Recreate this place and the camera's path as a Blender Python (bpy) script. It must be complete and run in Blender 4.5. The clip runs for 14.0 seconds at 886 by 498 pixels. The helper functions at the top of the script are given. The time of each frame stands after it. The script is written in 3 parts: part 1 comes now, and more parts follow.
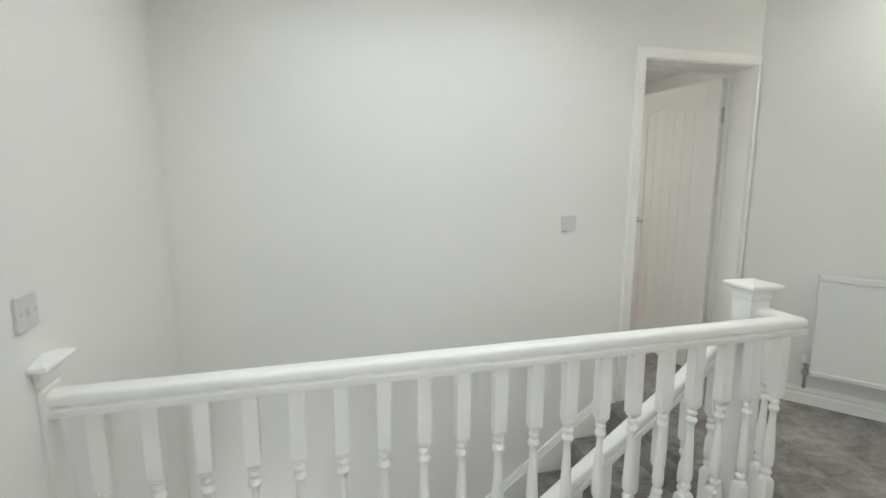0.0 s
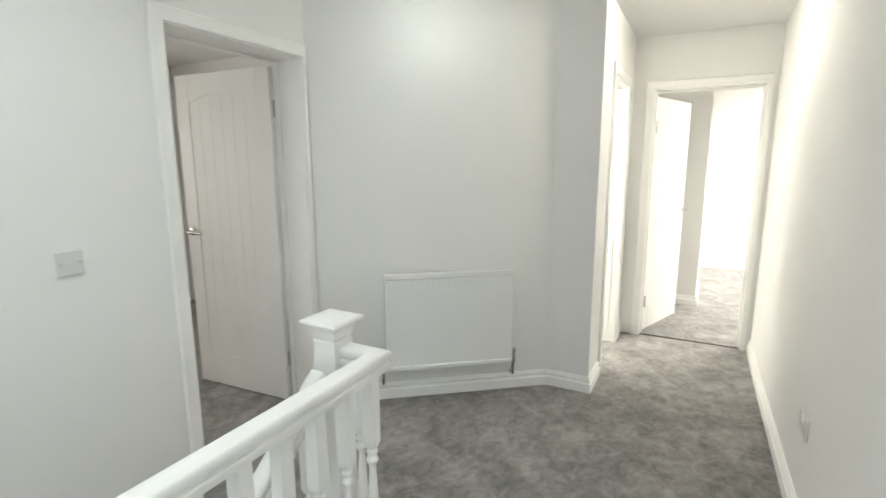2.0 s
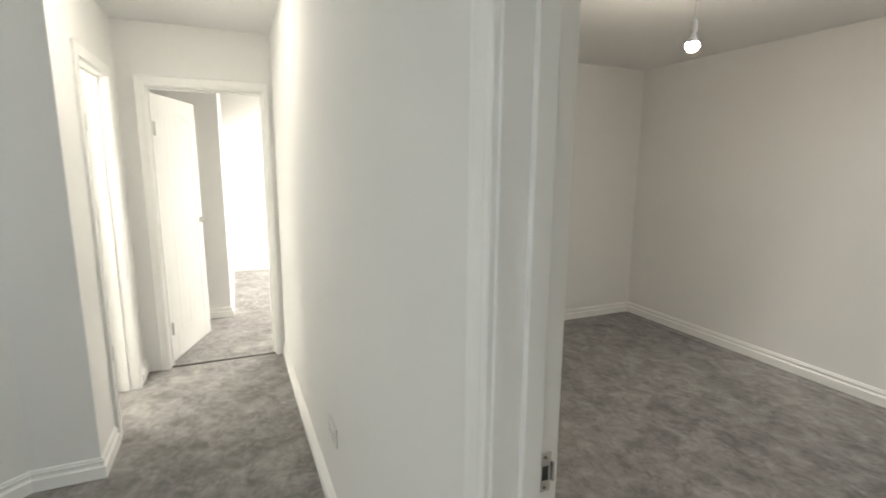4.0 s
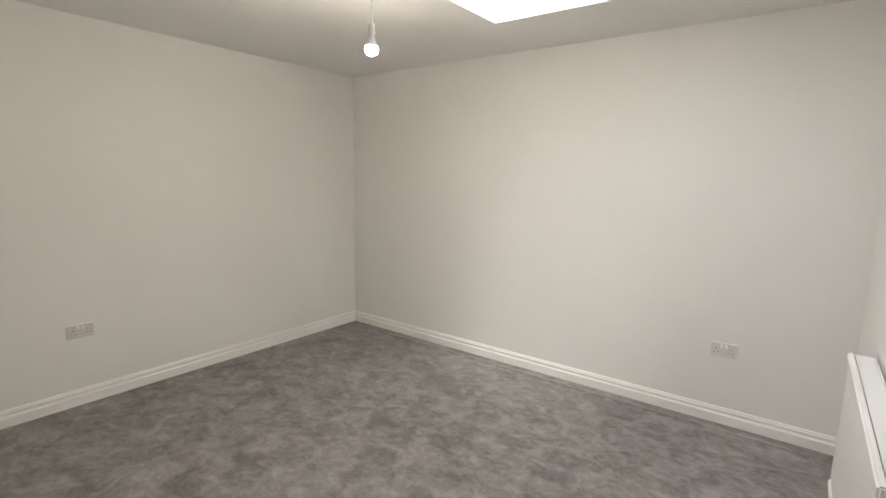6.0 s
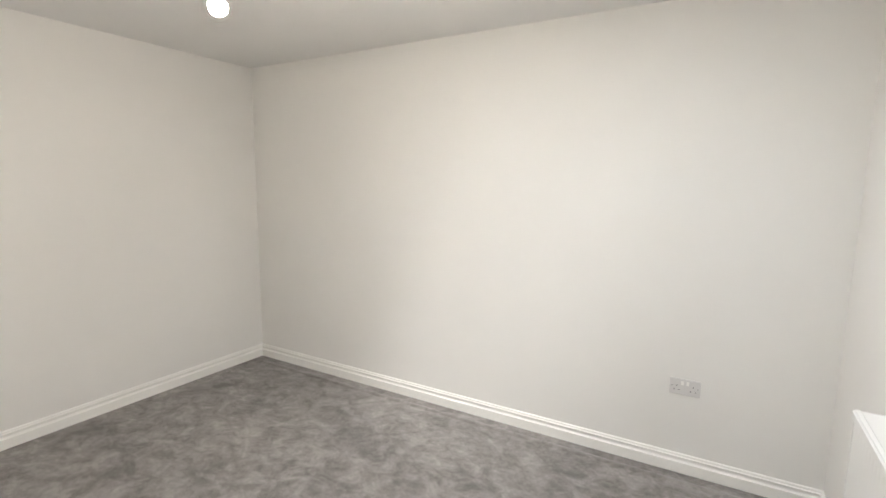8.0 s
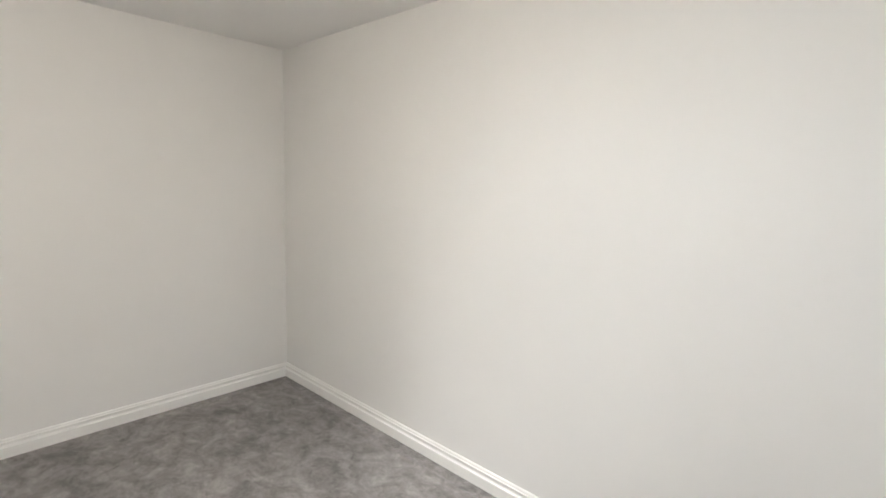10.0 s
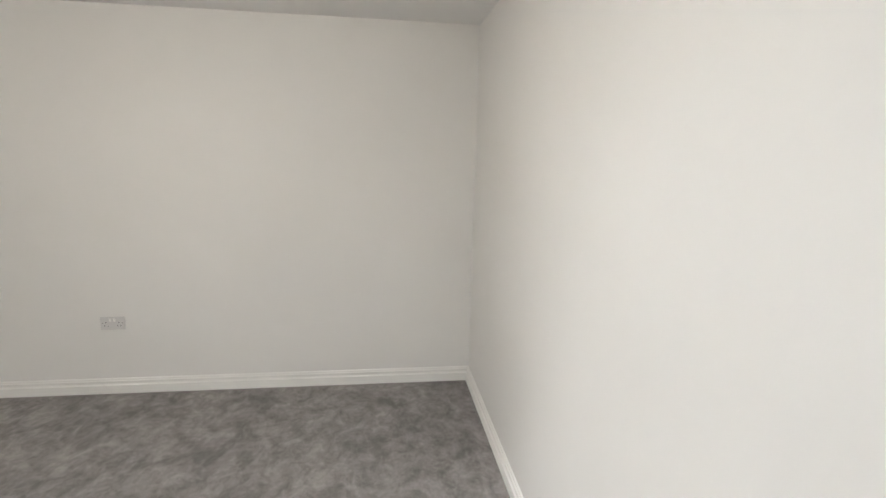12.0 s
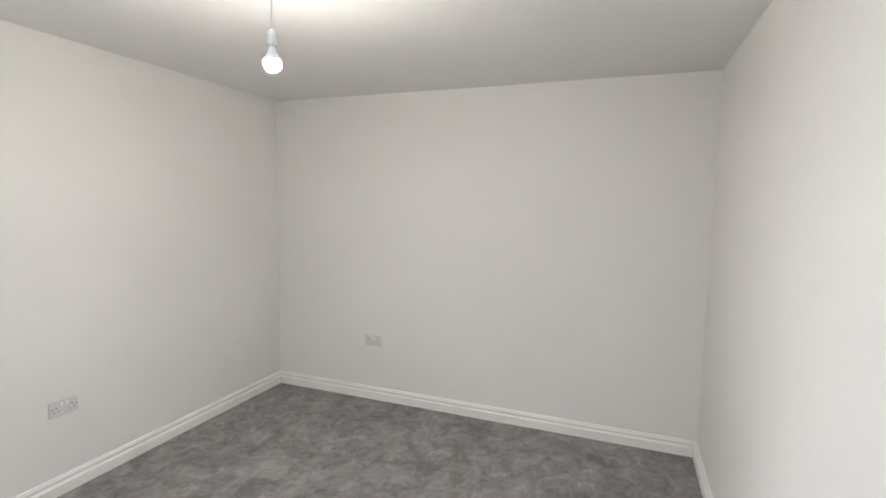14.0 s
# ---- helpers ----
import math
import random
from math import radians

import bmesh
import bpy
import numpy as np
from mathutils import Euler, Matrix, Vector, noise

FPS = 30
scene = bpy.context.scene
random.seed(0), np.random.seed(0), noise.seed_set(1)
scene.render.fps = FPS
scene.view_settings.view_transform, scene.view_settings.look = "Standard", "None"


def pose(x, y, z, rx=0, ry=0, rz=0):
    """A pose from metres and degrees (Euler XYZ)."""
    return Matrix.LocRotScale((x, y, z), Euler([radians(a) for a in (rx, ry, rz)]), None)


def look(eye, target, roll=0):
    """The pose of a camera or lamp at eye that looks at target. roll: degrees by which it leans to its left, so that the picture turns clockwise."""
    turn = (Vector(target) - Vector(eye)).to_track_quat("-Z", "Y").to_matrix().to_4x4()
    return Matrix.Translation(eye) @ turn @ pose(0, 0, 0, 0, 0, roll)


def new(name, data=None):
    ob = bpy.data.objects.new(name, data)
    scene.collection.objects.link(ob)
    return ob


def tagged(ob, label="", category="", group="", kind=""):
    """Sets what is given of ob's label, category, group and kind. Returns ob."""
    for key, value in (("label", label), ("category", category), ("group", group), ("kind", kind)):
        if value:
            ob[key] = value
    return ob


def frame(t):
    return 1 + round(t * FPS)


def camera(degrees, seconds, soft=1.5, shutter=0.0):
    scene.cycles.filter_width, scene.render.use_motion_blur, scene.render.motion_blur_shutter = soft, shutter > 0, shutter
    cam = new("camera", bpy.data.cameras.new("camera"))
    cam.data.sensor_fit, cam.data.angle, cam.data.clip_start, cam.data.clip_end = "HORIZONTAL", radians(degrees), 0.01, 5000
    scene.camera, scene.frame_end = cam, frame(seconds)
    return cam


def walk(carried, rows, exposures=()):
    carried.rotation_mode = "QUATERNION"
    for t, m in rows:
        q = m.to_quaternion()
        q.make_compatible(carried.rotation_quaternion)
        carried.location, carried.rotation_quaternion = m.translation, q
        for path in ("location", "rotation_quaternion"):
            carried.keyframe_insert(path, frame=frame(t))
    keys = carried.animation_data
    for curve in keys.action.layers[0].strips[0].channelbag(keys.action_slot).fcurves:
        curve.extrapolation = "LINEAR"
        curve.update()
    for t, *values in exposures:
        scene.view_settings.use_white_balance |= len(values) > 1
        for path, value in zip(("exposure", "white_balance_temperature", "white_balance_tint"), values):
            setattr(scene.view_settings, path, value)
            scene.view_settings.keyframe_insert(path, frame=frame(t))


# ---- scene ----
cam = camera(85.3, 14.0, shutter=0.2)
PATH = [
    (0, (-3.452, -0.057, 1.363), (-2.967, 1.859, 1.06), 0.1),
    (0.5, (-3.352, 0.142, 1.39), (-2.521, 1.933, 1.074), -0.0),
    (1, (-3.191, 0.29, 1.399), (-1.964, 1.837, 1.082), -0.2),
    (1.5, (-3.06, 0.349, 1.415), (-1.547, 1.617, 1.091), -0.5),
    (2, (-2.956, 0.421, 1.437), (-1.22, 1.352, 1.091), -0.2),
    (2.5, (-2.834, 0.428, 1.457), (-0.946, 0.984, 1.103), -0.1),
    (3, (-2.717, 0.384, 1.485), (-0.755, 0.518, 1.122), 0.1),
    (3.5, (-2.634, 0.337, 1.495), (-0.692, 0.009, 1.142), 0.3),
    (4, (-2.566, 0.305, 1.494), (-0.759, -0.48, 1.149), 0.4),
    (4.2, (-2.547, 0.28, 1.492), (-0.822, -0.673, 1.152), 0.5),
    (6.3, (-2.43, -0.171, 1.508), (-1.292, -1.788, 1.207), 0.8),
    (6.5, (-2.378, -0.21, 1.509), (-1.272, -1.85, 1.213), 0.6),
    (7, (-2.345, -0.344, 1.508), (-1.295, -2.022, 1.219), 0.6),
    (7.5, (-2.333, -0.547, 1.509), (-1.315, -2.245, 1.229), 0.6),
    (8, (-2.263, -0.705, 1.515), (-1.265, -2.416, 1.239), 0.7),
    (8.5, (-2.159, -0.899, 1.507), (-1.155, -2.607, 1.234), 1.1),
    (11, (-2.148, -2.27, 1.556), (-0.412, -3.2, 1.213), 1.7),
    (11.5, (-2.112, -2.633, 1.612), (-0.232, -3.19, 1.218), 1.4),
    (12, (-2.073, -2.779, 1.587), (-0.127, -3.039, 1.207), 1.3),
    (12.5, (-2.095, -2.902, 1.564), (-0.126, -2.867, 1.21), 1.1),
    (13, (-2.14, -2.948, 1.61), (-0.192, -2.661, 1.258), 1.4),
    (13.5, (-2.174, -2.926, 1.594), (-0.26, -2.424, 1.306), 1.4),
    (14, (-2.206, -2.916, 1.594), (-0.344, -2.211, 1.401), 1.0),
]
EXPOSURES = [(0, 0.16, 6500, 8), (2, 0.29, 6400, 7), (3, 0.24, 6430, 7), (4.2, 0.07, 6480, 8), (6.3, 0.67, 6380, 10),
             (8.5, 0.95, 6180, 10), (11, 0.80, 6080, 10), (13, 0.86, 5980, 9), (14, 0.88, 5880, 10)]
walk(cam, [(t, look(eye, target, roll)) for t, eye, target, roll in PATH], EXPOSURES)

# ---------------------------------------------------------------- world and lights
world = bpy.data.worlds.new("sky")
scene.world = world
world.use_nodes = True
wn = world.node_tree
sky = wn.nodes.new("ShaderNodeTexSky")
sky.sky_type = "NISHITA"
sky.sun_disc = False
sky.sun_elevation = radians(40)
sky.sun_rotation = radians(150)
wn.links.new(sky.outputs["Color"], wn.nodes["Background"].inputs["Color"])
wn.nodes["Background"].inputs["Strength"].default_value = 0.12

sun_data = bpy.data.lights.new("sun", "SUN")
sun_data.energy, sun_data.angle, sun_data.color = 0.8, radians(15), (1.0, 0.96, 0.9)
sun = new("sun", sun_data)
sun.matrix_world = look((0, 0, 20), (6, -8, 0))


def daylight(name, eye, target, width, height, watts, color):
    data = bpy.data.lights.new(name, "AREA")
    data.shape, data.size, data.size_y, data.energy, data.color = "RECTANGLE", width, height, watts, color
    ob = new(name, data)
    ob.matrix_world = look(eye, target)
    return ob


ROOF_TOP = {"daylight_skylight": 3.45, "added_light_stairwell": 3.02, "added_light_end_room": 3.02}
SKYLIGHT = (-2.460, -0.858, -2.735, -1.535)
# unseen roof light, assumed over the stairs to light the landing walls
STAIR_LIGHT = (-3.60, -2.10, 0.80, 1.95)
# unseen roof light, placed so that the end room's far wall glares
END_LIGHT = (2.50, 4.20, -2.10, -0.50)
for nm, (a, b, c, d), watts, tone in (("daylight_skylight", SKYLIGHT, 19, (0.98, 0.99, 1.0)), ("added_light_stairwell", STAIR_LIGHT, 17, (0.93, 0.99, 1.0)),
                                      ("added_light_end_room", END_LIGHT, 230, (1.0, 0.96, 0.89))):
    daylight(nm, ((a + b) / 2, (c + d) / 2, ROOF_TOP[nm] - 0.06), ((a + b) / 2 + 0.0001, (c + d) / 2, 0), b - a - 0.04, d - c - 0.04, watts, tone)
daylight("daylight_back_room", (-1.9, 5.16, 1.45), (-1.9, 0, 1.3), 1.1, 1.1, 20, (1.0, 0.94, 0.87))
# fill lamp in the windowless bathroom, added to brighten its doorway and the corridor
daylight("fill_bathroom", (1.26, 1.75, 1.55), (0, 1.75, 1.5), 0.5, 0.5, 125, (1.0, 0.97, 0.9))

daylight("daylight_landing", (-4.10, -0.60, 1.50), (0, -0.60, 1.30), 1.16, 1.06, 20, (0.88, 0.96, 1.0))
# lamp of an unseen window, added to lift the wall behind the balusters
daylight("fill_lower_stairs", (-4.12, 1.92, -0.88), (0, 1.92, -0.7), 0.6, 0.9, 4, (0.97, 0.99, 1.0))

# ---------------------------------------------------------------- materials


def material(name, color, rough=0.6, metal=0.0, mottle=0.03, scale=2.0, fine=160.0, bump=0.08, spread=0.0008, emit=0.0):
    """A plain finish with broad stain-like variation, fine grain and relief."""
    m = bpy.data.materials.new(name)
    m.use_nodes = True
    nt = m.node_tree
    b = nt.nodes["Principled BSDF"]
    b.inputs["Roughness"].default_value, b.inputs["Metallic"].default_value = rough, metal
    tc = nt.nodes.new("ShaderNodeTexCoord")
    n1, n2 = nt.nodes.new("ShaderNodeTexNoise"), nt.nodes.new("ShaderNodeTexNoise")
    n1.inputs["Scale"].default_value, n1.inputs["Detail"].default_value = scale, 5
    n2.inputs["Scale"].default_value, n2.inputs["Detail"].default_value = fine, 3
    for n in (n1, n2):
        nt.links.new(tc.outputs["Object"], n.inputs["Vector"])
    ramp = nt.nodes.new("ShaderNodeValToRGB")
    ramp.color_ramp.elements[0].position, ramp.color_ramp.elements[1].position = 0.3, 0.7
    ramp.color_ramp.elements[0].color = (*[c * (1 - mottle) for c in color], 1)
    ramp.color_ramp.elements[1].color = (*[min(1, c * (1 + mottle)) for c in color], 1)
    nt.links.new(n1.outputs["Fac"], ramp.inputs["Fac"])
    nt.links.new(ramp.outputs["Color"], b.inputs["Base Color"])
    rr = nt.nodes.new("ShaderNodeMapRange")
    rr.inputs["To Min"].default_value, rr.inputs["To Max"].default_value = rough * 0.85, min(1, rough * 1.15)
    nt.links.new(n1.outputs["Fac"], rr.inputs["Value"])
    nt.links.new(rr.outputs["Result"], b.inputs["Roughness"])
    bp = nt.nodes.new("ShaderNodeBump")
    bp.inputs["Strength"].default_value, bp.inputs["Distance"].default_value = bump, spread
    nt.links.new(n2.outputs["Fac"], bp.inputs["Height"])
    nt.links.new(bp.outputs["Normal"], b.inputs["Normal"])
    if emit:
        b.inputs["Emission Color"].default_value = (*color, 1)
        b.inputs["Emission Strength"].default_value = emit
    return m


def carpet_material():
    """Cut-pile carpet: brushed patches a hand wide, smaller tufts, and fibre grain."""
    m = bpy.data.materials.new("grey_carpet")
    m.use_nodes = True
    nt = m.node_tree
    b = nt.nodes["Principled BSDF"]
    b.inputs["Roughness"].default_value = 0.95
    b.inputs["Specular IOR Level"].default_value = 0.1
    b.inputs["Sheen Weight"].default_value, b.inputs["Sheen Roughness"].default_value = 0.25, 0.5
    tc = nt.nodes.new("ShaderNodeTexCoord")
    mp = nt.nodes.new("ShaderNodeMapping")
    mp.inputs["Rotation"].default_value = (0, 0, 0.5)
    mp.inputs["Scale"].default_value = (1.0, 1.2, 1.0)
    nt.links.new(tc.outputs["Object"], mp.inputs["Vector"])

    def grain(scale, detail, distortion, rough=0.6):
        n = nt.nodes.new("ShaderNodeTexNoise")
        n.inputs["Scale"].default_value, n.inputs["Detail"].default_value = scale, detail
        n.inputs["Distortion"].default_value, n.inputs["Roughness"].default_value = distortion, rough
        nt.links.new(mp.outputs["Vector"], n.inputs["Vector"])
        return n.outputs["Fac"]

    def mix(a, c, f):
        n = nt.nodes.new("ShaderNodeMix")
        n.inputs[0].default_value = f
        nt.links.new(a, n.inputs[2])
        nt.links.new(c, n.inputs[3])
        return n.outputs[0]

    broad, mid, small, fine = grain(2.4, 3, 0.4), grain(6.2, 7, 0.7, 0.66), grain(21, 5, 0.6, 0.68), grain(420, 2, 0)
    both = mix(mix(broad, mid, 0.74), small, 0.30)
    ramp = nt.nodes.new("ShaderNodeValToRGB")
    e = ramp.color_ramp.elements
    e[0].position, e[1].position = 0.41, 0.60
    e[0].color, e[1].color = (0.140, 0.130, 0.124, 1), (0.362, 0.338, 0.322, 1)
    mid_e = ramp.color_ramp.elements.new(0.5)
    mid_e.color = (0.234, 0.218, 0.209, 1)
    nt.links.new(mix(both, fine, 0.14), ramp.inputs["Fac"])
    nt.links.new(ramp.outputs["Color"], b.inputs["Base Color"])
    bp = nt.nodes.new("ShaderNodeBump")
    bp.inputs["Strength"].default_value, bp.inputs["Distance"].default_value = 0.55, 0.006
    nt.links.new(mix(both, fine, 0.4), bp.inputs["Height"])
    nt.links.new(bp.outputs["Normal"], b.inputs["Normal"])
    return m


WALL = material("matt_white_wall_paint", (0.825, 0.815, 0.79), 0.75, mottle=0.018, scale=1.3, fine=220, bump=0.12)
CEIL = material("matt_white_ceiling_paint", (0.82, 0.815, 0.80), 0.85, mottle=0.02, scale=1.1, fine=180, bump=0.10)
GLOSS = material("white_satin_wood_paint", (0.88, 0.87, 0.84), 0.55, mottle=0.02, scale=6, fine=60, bump=0.10)
DOORP = material("white_primed_door_paint", (0.80, 0.79, 0.76), 0.45, mottle=0.02, scale=4, fine=90, bump=0.10)
ENAMEL = material("white_radiator_enamel", (0.82, 0.82, 0.80), 0.42, mottle=0.012, scale=5, fine=300, bump=0.04)
PLASTIC = material("white_moulded_plastic", (0.68, 0.67, 0.66), 0.40, mottle=0.012, scale=20, fine=400, bump=0.03)
HOLDER = material("aged_white_plastic", (0.46, 0.455, 0.44), 0.45, mottle=0.03, scale=40, fine=400, bump=0.03)
CHROME = material("brushed_chrome", (0.62, 0.61, 0.59), 0.26, 1.0, mottle=0.08, scale=30, fine=500, bump=0.05)
BRASS = material("dull_brass", (0.30, 0.26, 0.20), 0.35, 1.0, mottle=0.12, scale=40, fine=500, bump=0.05)
# near-black colour stands in for the shade inside small holes
DARK = material("recess_shade_black", (0.03, 0.03, 0.03), 0.7, mottle=0.1, scale=30)
BAR = material("worn_dark_metal_bar", (0.07, 0.065, 0.06), 0.45, 0.8, mottle=0.2, scale=25)
CARPET = carpet_material()
BULB = material("lit_bulb_glass", (1.0, 0.88, 0.735), 0.3, emit=740)
DIFFUSER = material("lit_opal_diffuser", (1.0, 0.92, 0.80), 0.4, emit=140)
LANDING_DIFFUSER = material("lit_landing_diffuser", (0.97, 1.0, 0.95), 0.4, emit=24)

GLASS = bpy.data.materials.new("clear_window_glass")
GLASS.use_nodes = True
gb = GLASS.node_tree.nodes["Principled BSDF"]
gb.inputs["Roughness"].default_value, gb.inputs["IOR"].default_value = 0.02, 1.45
gb.inputs["Transmission Weight"].default_value = 1.0
gb.inputs["Base Color"].default_value = (0.96, 0.98, 0.97, 1)

# ---------------------------------------------------------------- mesh helpers


def mesh_of(name, bm, mat, smooth=False):
    bmesh.ops.recalc_face_normals(bm, faces=bm.faces)
    me = bpy.data.meshes.new(name)
    bm.to_mesh(me)
    bm.free()
    me.materials.append(mat)
    if smooth:
        me.polygons.foreach_set("use_smooth", [True] * len(me.polygons))
        me.set_sharp_from_angle(angle=radians(35))
    return me


def setting(name, bm, mat, label, category):
    return tagged(new(name, mesh_of(name, bm, mat)), label, category, kind="structure")


def thing(name, m, label, category, group="", kind=""):
    ob = new(name)
    ob.empty_display_size = 0.1
    ob.matrix_world = m
    return tagged(ob, label, category, group, kind)


def part(name, bm, mat, parent, label="", smooth=False, m=None):
    data = bm if isinstance(bm, bpy.types.Mesh) else mesh_of(name, bm, mat, smooth)
    ob = new(name, data)
    ob.parent = parent
    if m is not None:
        ob.matrix_basis = m
    return tagged(ob, label)


def box(bm, x0, x1, y0, y1, z0, z1, bevel=0.0, segments=2):
    made = bmesh.ops.create_cube(bm, size=1, matrix=Matrix.LocRotScale(
        ((x0 + x1) / 2, (y0 + y1) / 2, (z0 + z1) / 2), None, (abs(x1 - x0), abs(y1 - y0), abs(z1 - z0))))
    if bevel:
        edges = {e for v in made["verts"] for e in v.link_edges}
        bmesh.ops.bevel(bm, geom=list(edges), offset=bevel, segments=segments, affect="EDGES", profile=0.5)
    return bm


def prism(bm, plan, z0, z1):
    low, high = [bm.verts.new((x, y, z0)) for x, y in plan], [bm.verts.new((x, y, z1)) for x, y in plan]
    n = len(plan)
    bm.faces.new(low)
    bm.faces.new(high)
    for i in range(n):
        bm.faces.new((low[i], low[(i + 1) % n], high[(i + 1) % n], high[i]))
    return bm


def lathe(bm, profile, sides=16, at=(0, 0, 0), turn=None, twist=0.0):
    """Rings of (radius, height), turned round z; turn rotates the whole."""
    turn = turn or Matrix.Identity(3)
    rings = []
    for r, z in profile:
        rings.append([bm.verts.new(Vector(at) + turn @ Vector((r * math.cos(2 * math.pi * (k + twist) / sides),
                                                               r * math.sin(2 * math.pi * (k + twist) / sides), z))) for k in range(sides)])
    for a, c in zip(rings, rings[1:]):
        for k in range(sides):
            bm.faces.new((a[k], a[(k + 1) % sides], c[(k + 1) % sides], c[k]))
    bm.faces.new(rings[0])
    bm.faces.new(rings[-1])
    return bm


def sweep(bm, path, n, profile):
    """A closed profile of (a, b) run along a path with mitred corners: a goes to the left of the way (n upwards), b along n."""
    n = Vector(n).normalized()
    path = [Vector(p) for p in path]
    rings = []
    for i, p in enumerate(path):
        d0 = (p - path[i - 1]).normalized() if i else (path[1] - p).normalized()
        d1 = (path[i + 1] - p).normalized() if i + 1 < len(path) else d0
        l0, l1 = n.cross(d0), n.cross(d1)
        m = (l0 + l1) / max(0.2, 1 + l0.dot(l1))
        rings.append([bm.verts.new(p + m * a + n * b) for a, b in profile])
    k = len(profile)
    for a, c in zip(rings, rings[1:]):
        for j in range(k):
            bm.faces.new((a[j], a[(j + 1) % k], c[(j + 1) % k], c[j]))
    bm.faces.new(rings[0])
    bm.faces.new(rings[-1])
    return bm


def B():
    return bmesh.new()


# ---------------------------------------------------------------- plan (metres)
CEILING = 2.405
WALL_A = 2.374                    # long wall along the stairs
BACK_A = 2.57
WALL_D = -4.142                   # wall at the stairwell's foot end
ROOM_L, ROOM_R, ROOM_W, ROOM_M = 1.128, -3.410, -2.770, -0.148
CORRIDOR = 0.968                  # corridor's wall with the bathroom door
END = 1.290                       # corridor's end wall
B0, B1 = Vector((-0.896, 2.374)), Vector((0.012, 1.240))
DOOR_H = 2.0


def face_c(x):
    return -0.030 + (x + 2.0) * 0.0115 if x < 0.6 else 0.0


# ---------------------------------------------------------------- structure
bm = B()
prism(bm, [(-4.3, -1.5), (-2.83, -1.5), (-2.83, -3.55), (1.2, -3.55), (1.2, -3.4), (5.0, -3.4), (5.0, 1.36), (-4.3, 1.36)], -0.2, 0.0)
prism(bm, [(-1.80, 1.36), (5.0, 1.36), (5.0, 5.4), (-3.1, 5.4), (-3.1, 2.44), (-1.80, 2.44)], -0.2, 0.0)
setting("floor", bm, CARPET, "mottled grey cut-pile carpet fitted wall to wall", "carpet floor")
bm = B()
box(bm, -4.3, -1.3, 1.3, 2.6, -2.1, -1.9)
setting("floor_lower", bm, CARPET, "grey carpet at the foot of the stairs", "carpet floor")

bm = B()
HOLES = (SKYLIGHT, STAIR_LIGHT, END_LIGHT)
cx = sorted({-4.3, 5.0, *[v for h in HOLES for v in h[:2]]})
cy = sorted({-3.6, 5.4, *[v for h in HOLES for v in h[2:]]})
for a, b in zip(cx, cx[1:]):
    for c, d in zip(cy, cy[1:]):
        if not any(h[0] <= a and b <= h[1] and h[2] <= c and d <= h[3] for h in HOLES):
            box(bm, a, b, c, d, CEILING, 2.55)
bmesh.ops.remove_doubles(bm, verts=bm.verts, dist=0.0001)
setting("ceiling", bm, CEIL, "flat matt white plastered ceiling", "ceiling")


def roof_light(name, shaft, x0, x1, y0, y1, label, top=3.02):
    bm = B()
    box(bm, x0 - 0.1, x0, y0 - 0.1, y1 + 0.1, 2.55, top)
    box(bm, x1, x1 + 0.1, y0 - 0.1, y1 + 0.1, 2.55, top)
    box(bm, x0, x1, y0 - 0.1, y0, 2.55, top)
    box(bm, x0, x1, y1, y1 + 0.1, 2.55, top)
    setting(shaft, bm, WALL, "white plastered shaft below the roof light", "wall")
    win = thing(name, pose((x0 + x1) / 2, (y0 + y1) / 2, top), label, "skylight", kind="structure")
    hw, hd = (x1 - x0) / 2, (y1 - y0) / 2
    bm = B()
    box(bm, -hw - 0.08, hw + 0.08, -hd - 0.08, -hd + 0.03, 0.0, 0.07, 0.006)
    box(bm, -hw - 0.08, hw + 0.08, hd - 0.03, hd + 0.08, 0.0, 0.07, 0.006)
    box(bm, -hw - 0.08, -hw + 0.03, -hd + 0.03, hd - 0.03, 0.0, 0.07, 0.006)
    box(bm, hw - 0.03, hw + 0.08, -hd + 0.03, hd - 0.03, 0.0, 0.07, 0.006)
    part("frame", bm, GLOSS, win)
    bm = B()
    box(bm, -hw + 0.03, hw - 0.03, -hd + 0.03, hd - 0.03, 0.025, 0.045)
    part("pane", bm, GLASS, win, "clear roof glass").visible_shadow = False


roof_light("window_1", "wall_skylight_shaft", *SKYLIGHT, "flat roof light with a white frame above the bedroom", 3.45)
# added with its shaft only to brighten the end room
roof_light("window_2", "wall_added_end_shaft", *END_LIGHT, "flat roof light with a white frame above the end room")
# assumed roof light and shaft, out of view above the stairwell
roof_light("window_4", "wall_added_stair_shaft", *STAIR_LIGHT, "flat roof light with a white frame above the stairs")


def wall(name, plans, label="smooth matt white plastered wall", z0=0.0, z1=CEILING, extra=()):
    bm = B()
    for plan in plans:
        prism(bm, plan, z0, z1)
    for plan, a, b in extra:
        prism(bm, plan, a, b)
    return setting(name, bm, WALL, label, "wall")


def rect(a, b, c, d):
    return [(a, c), (b, c), (b, d), (a, d)]


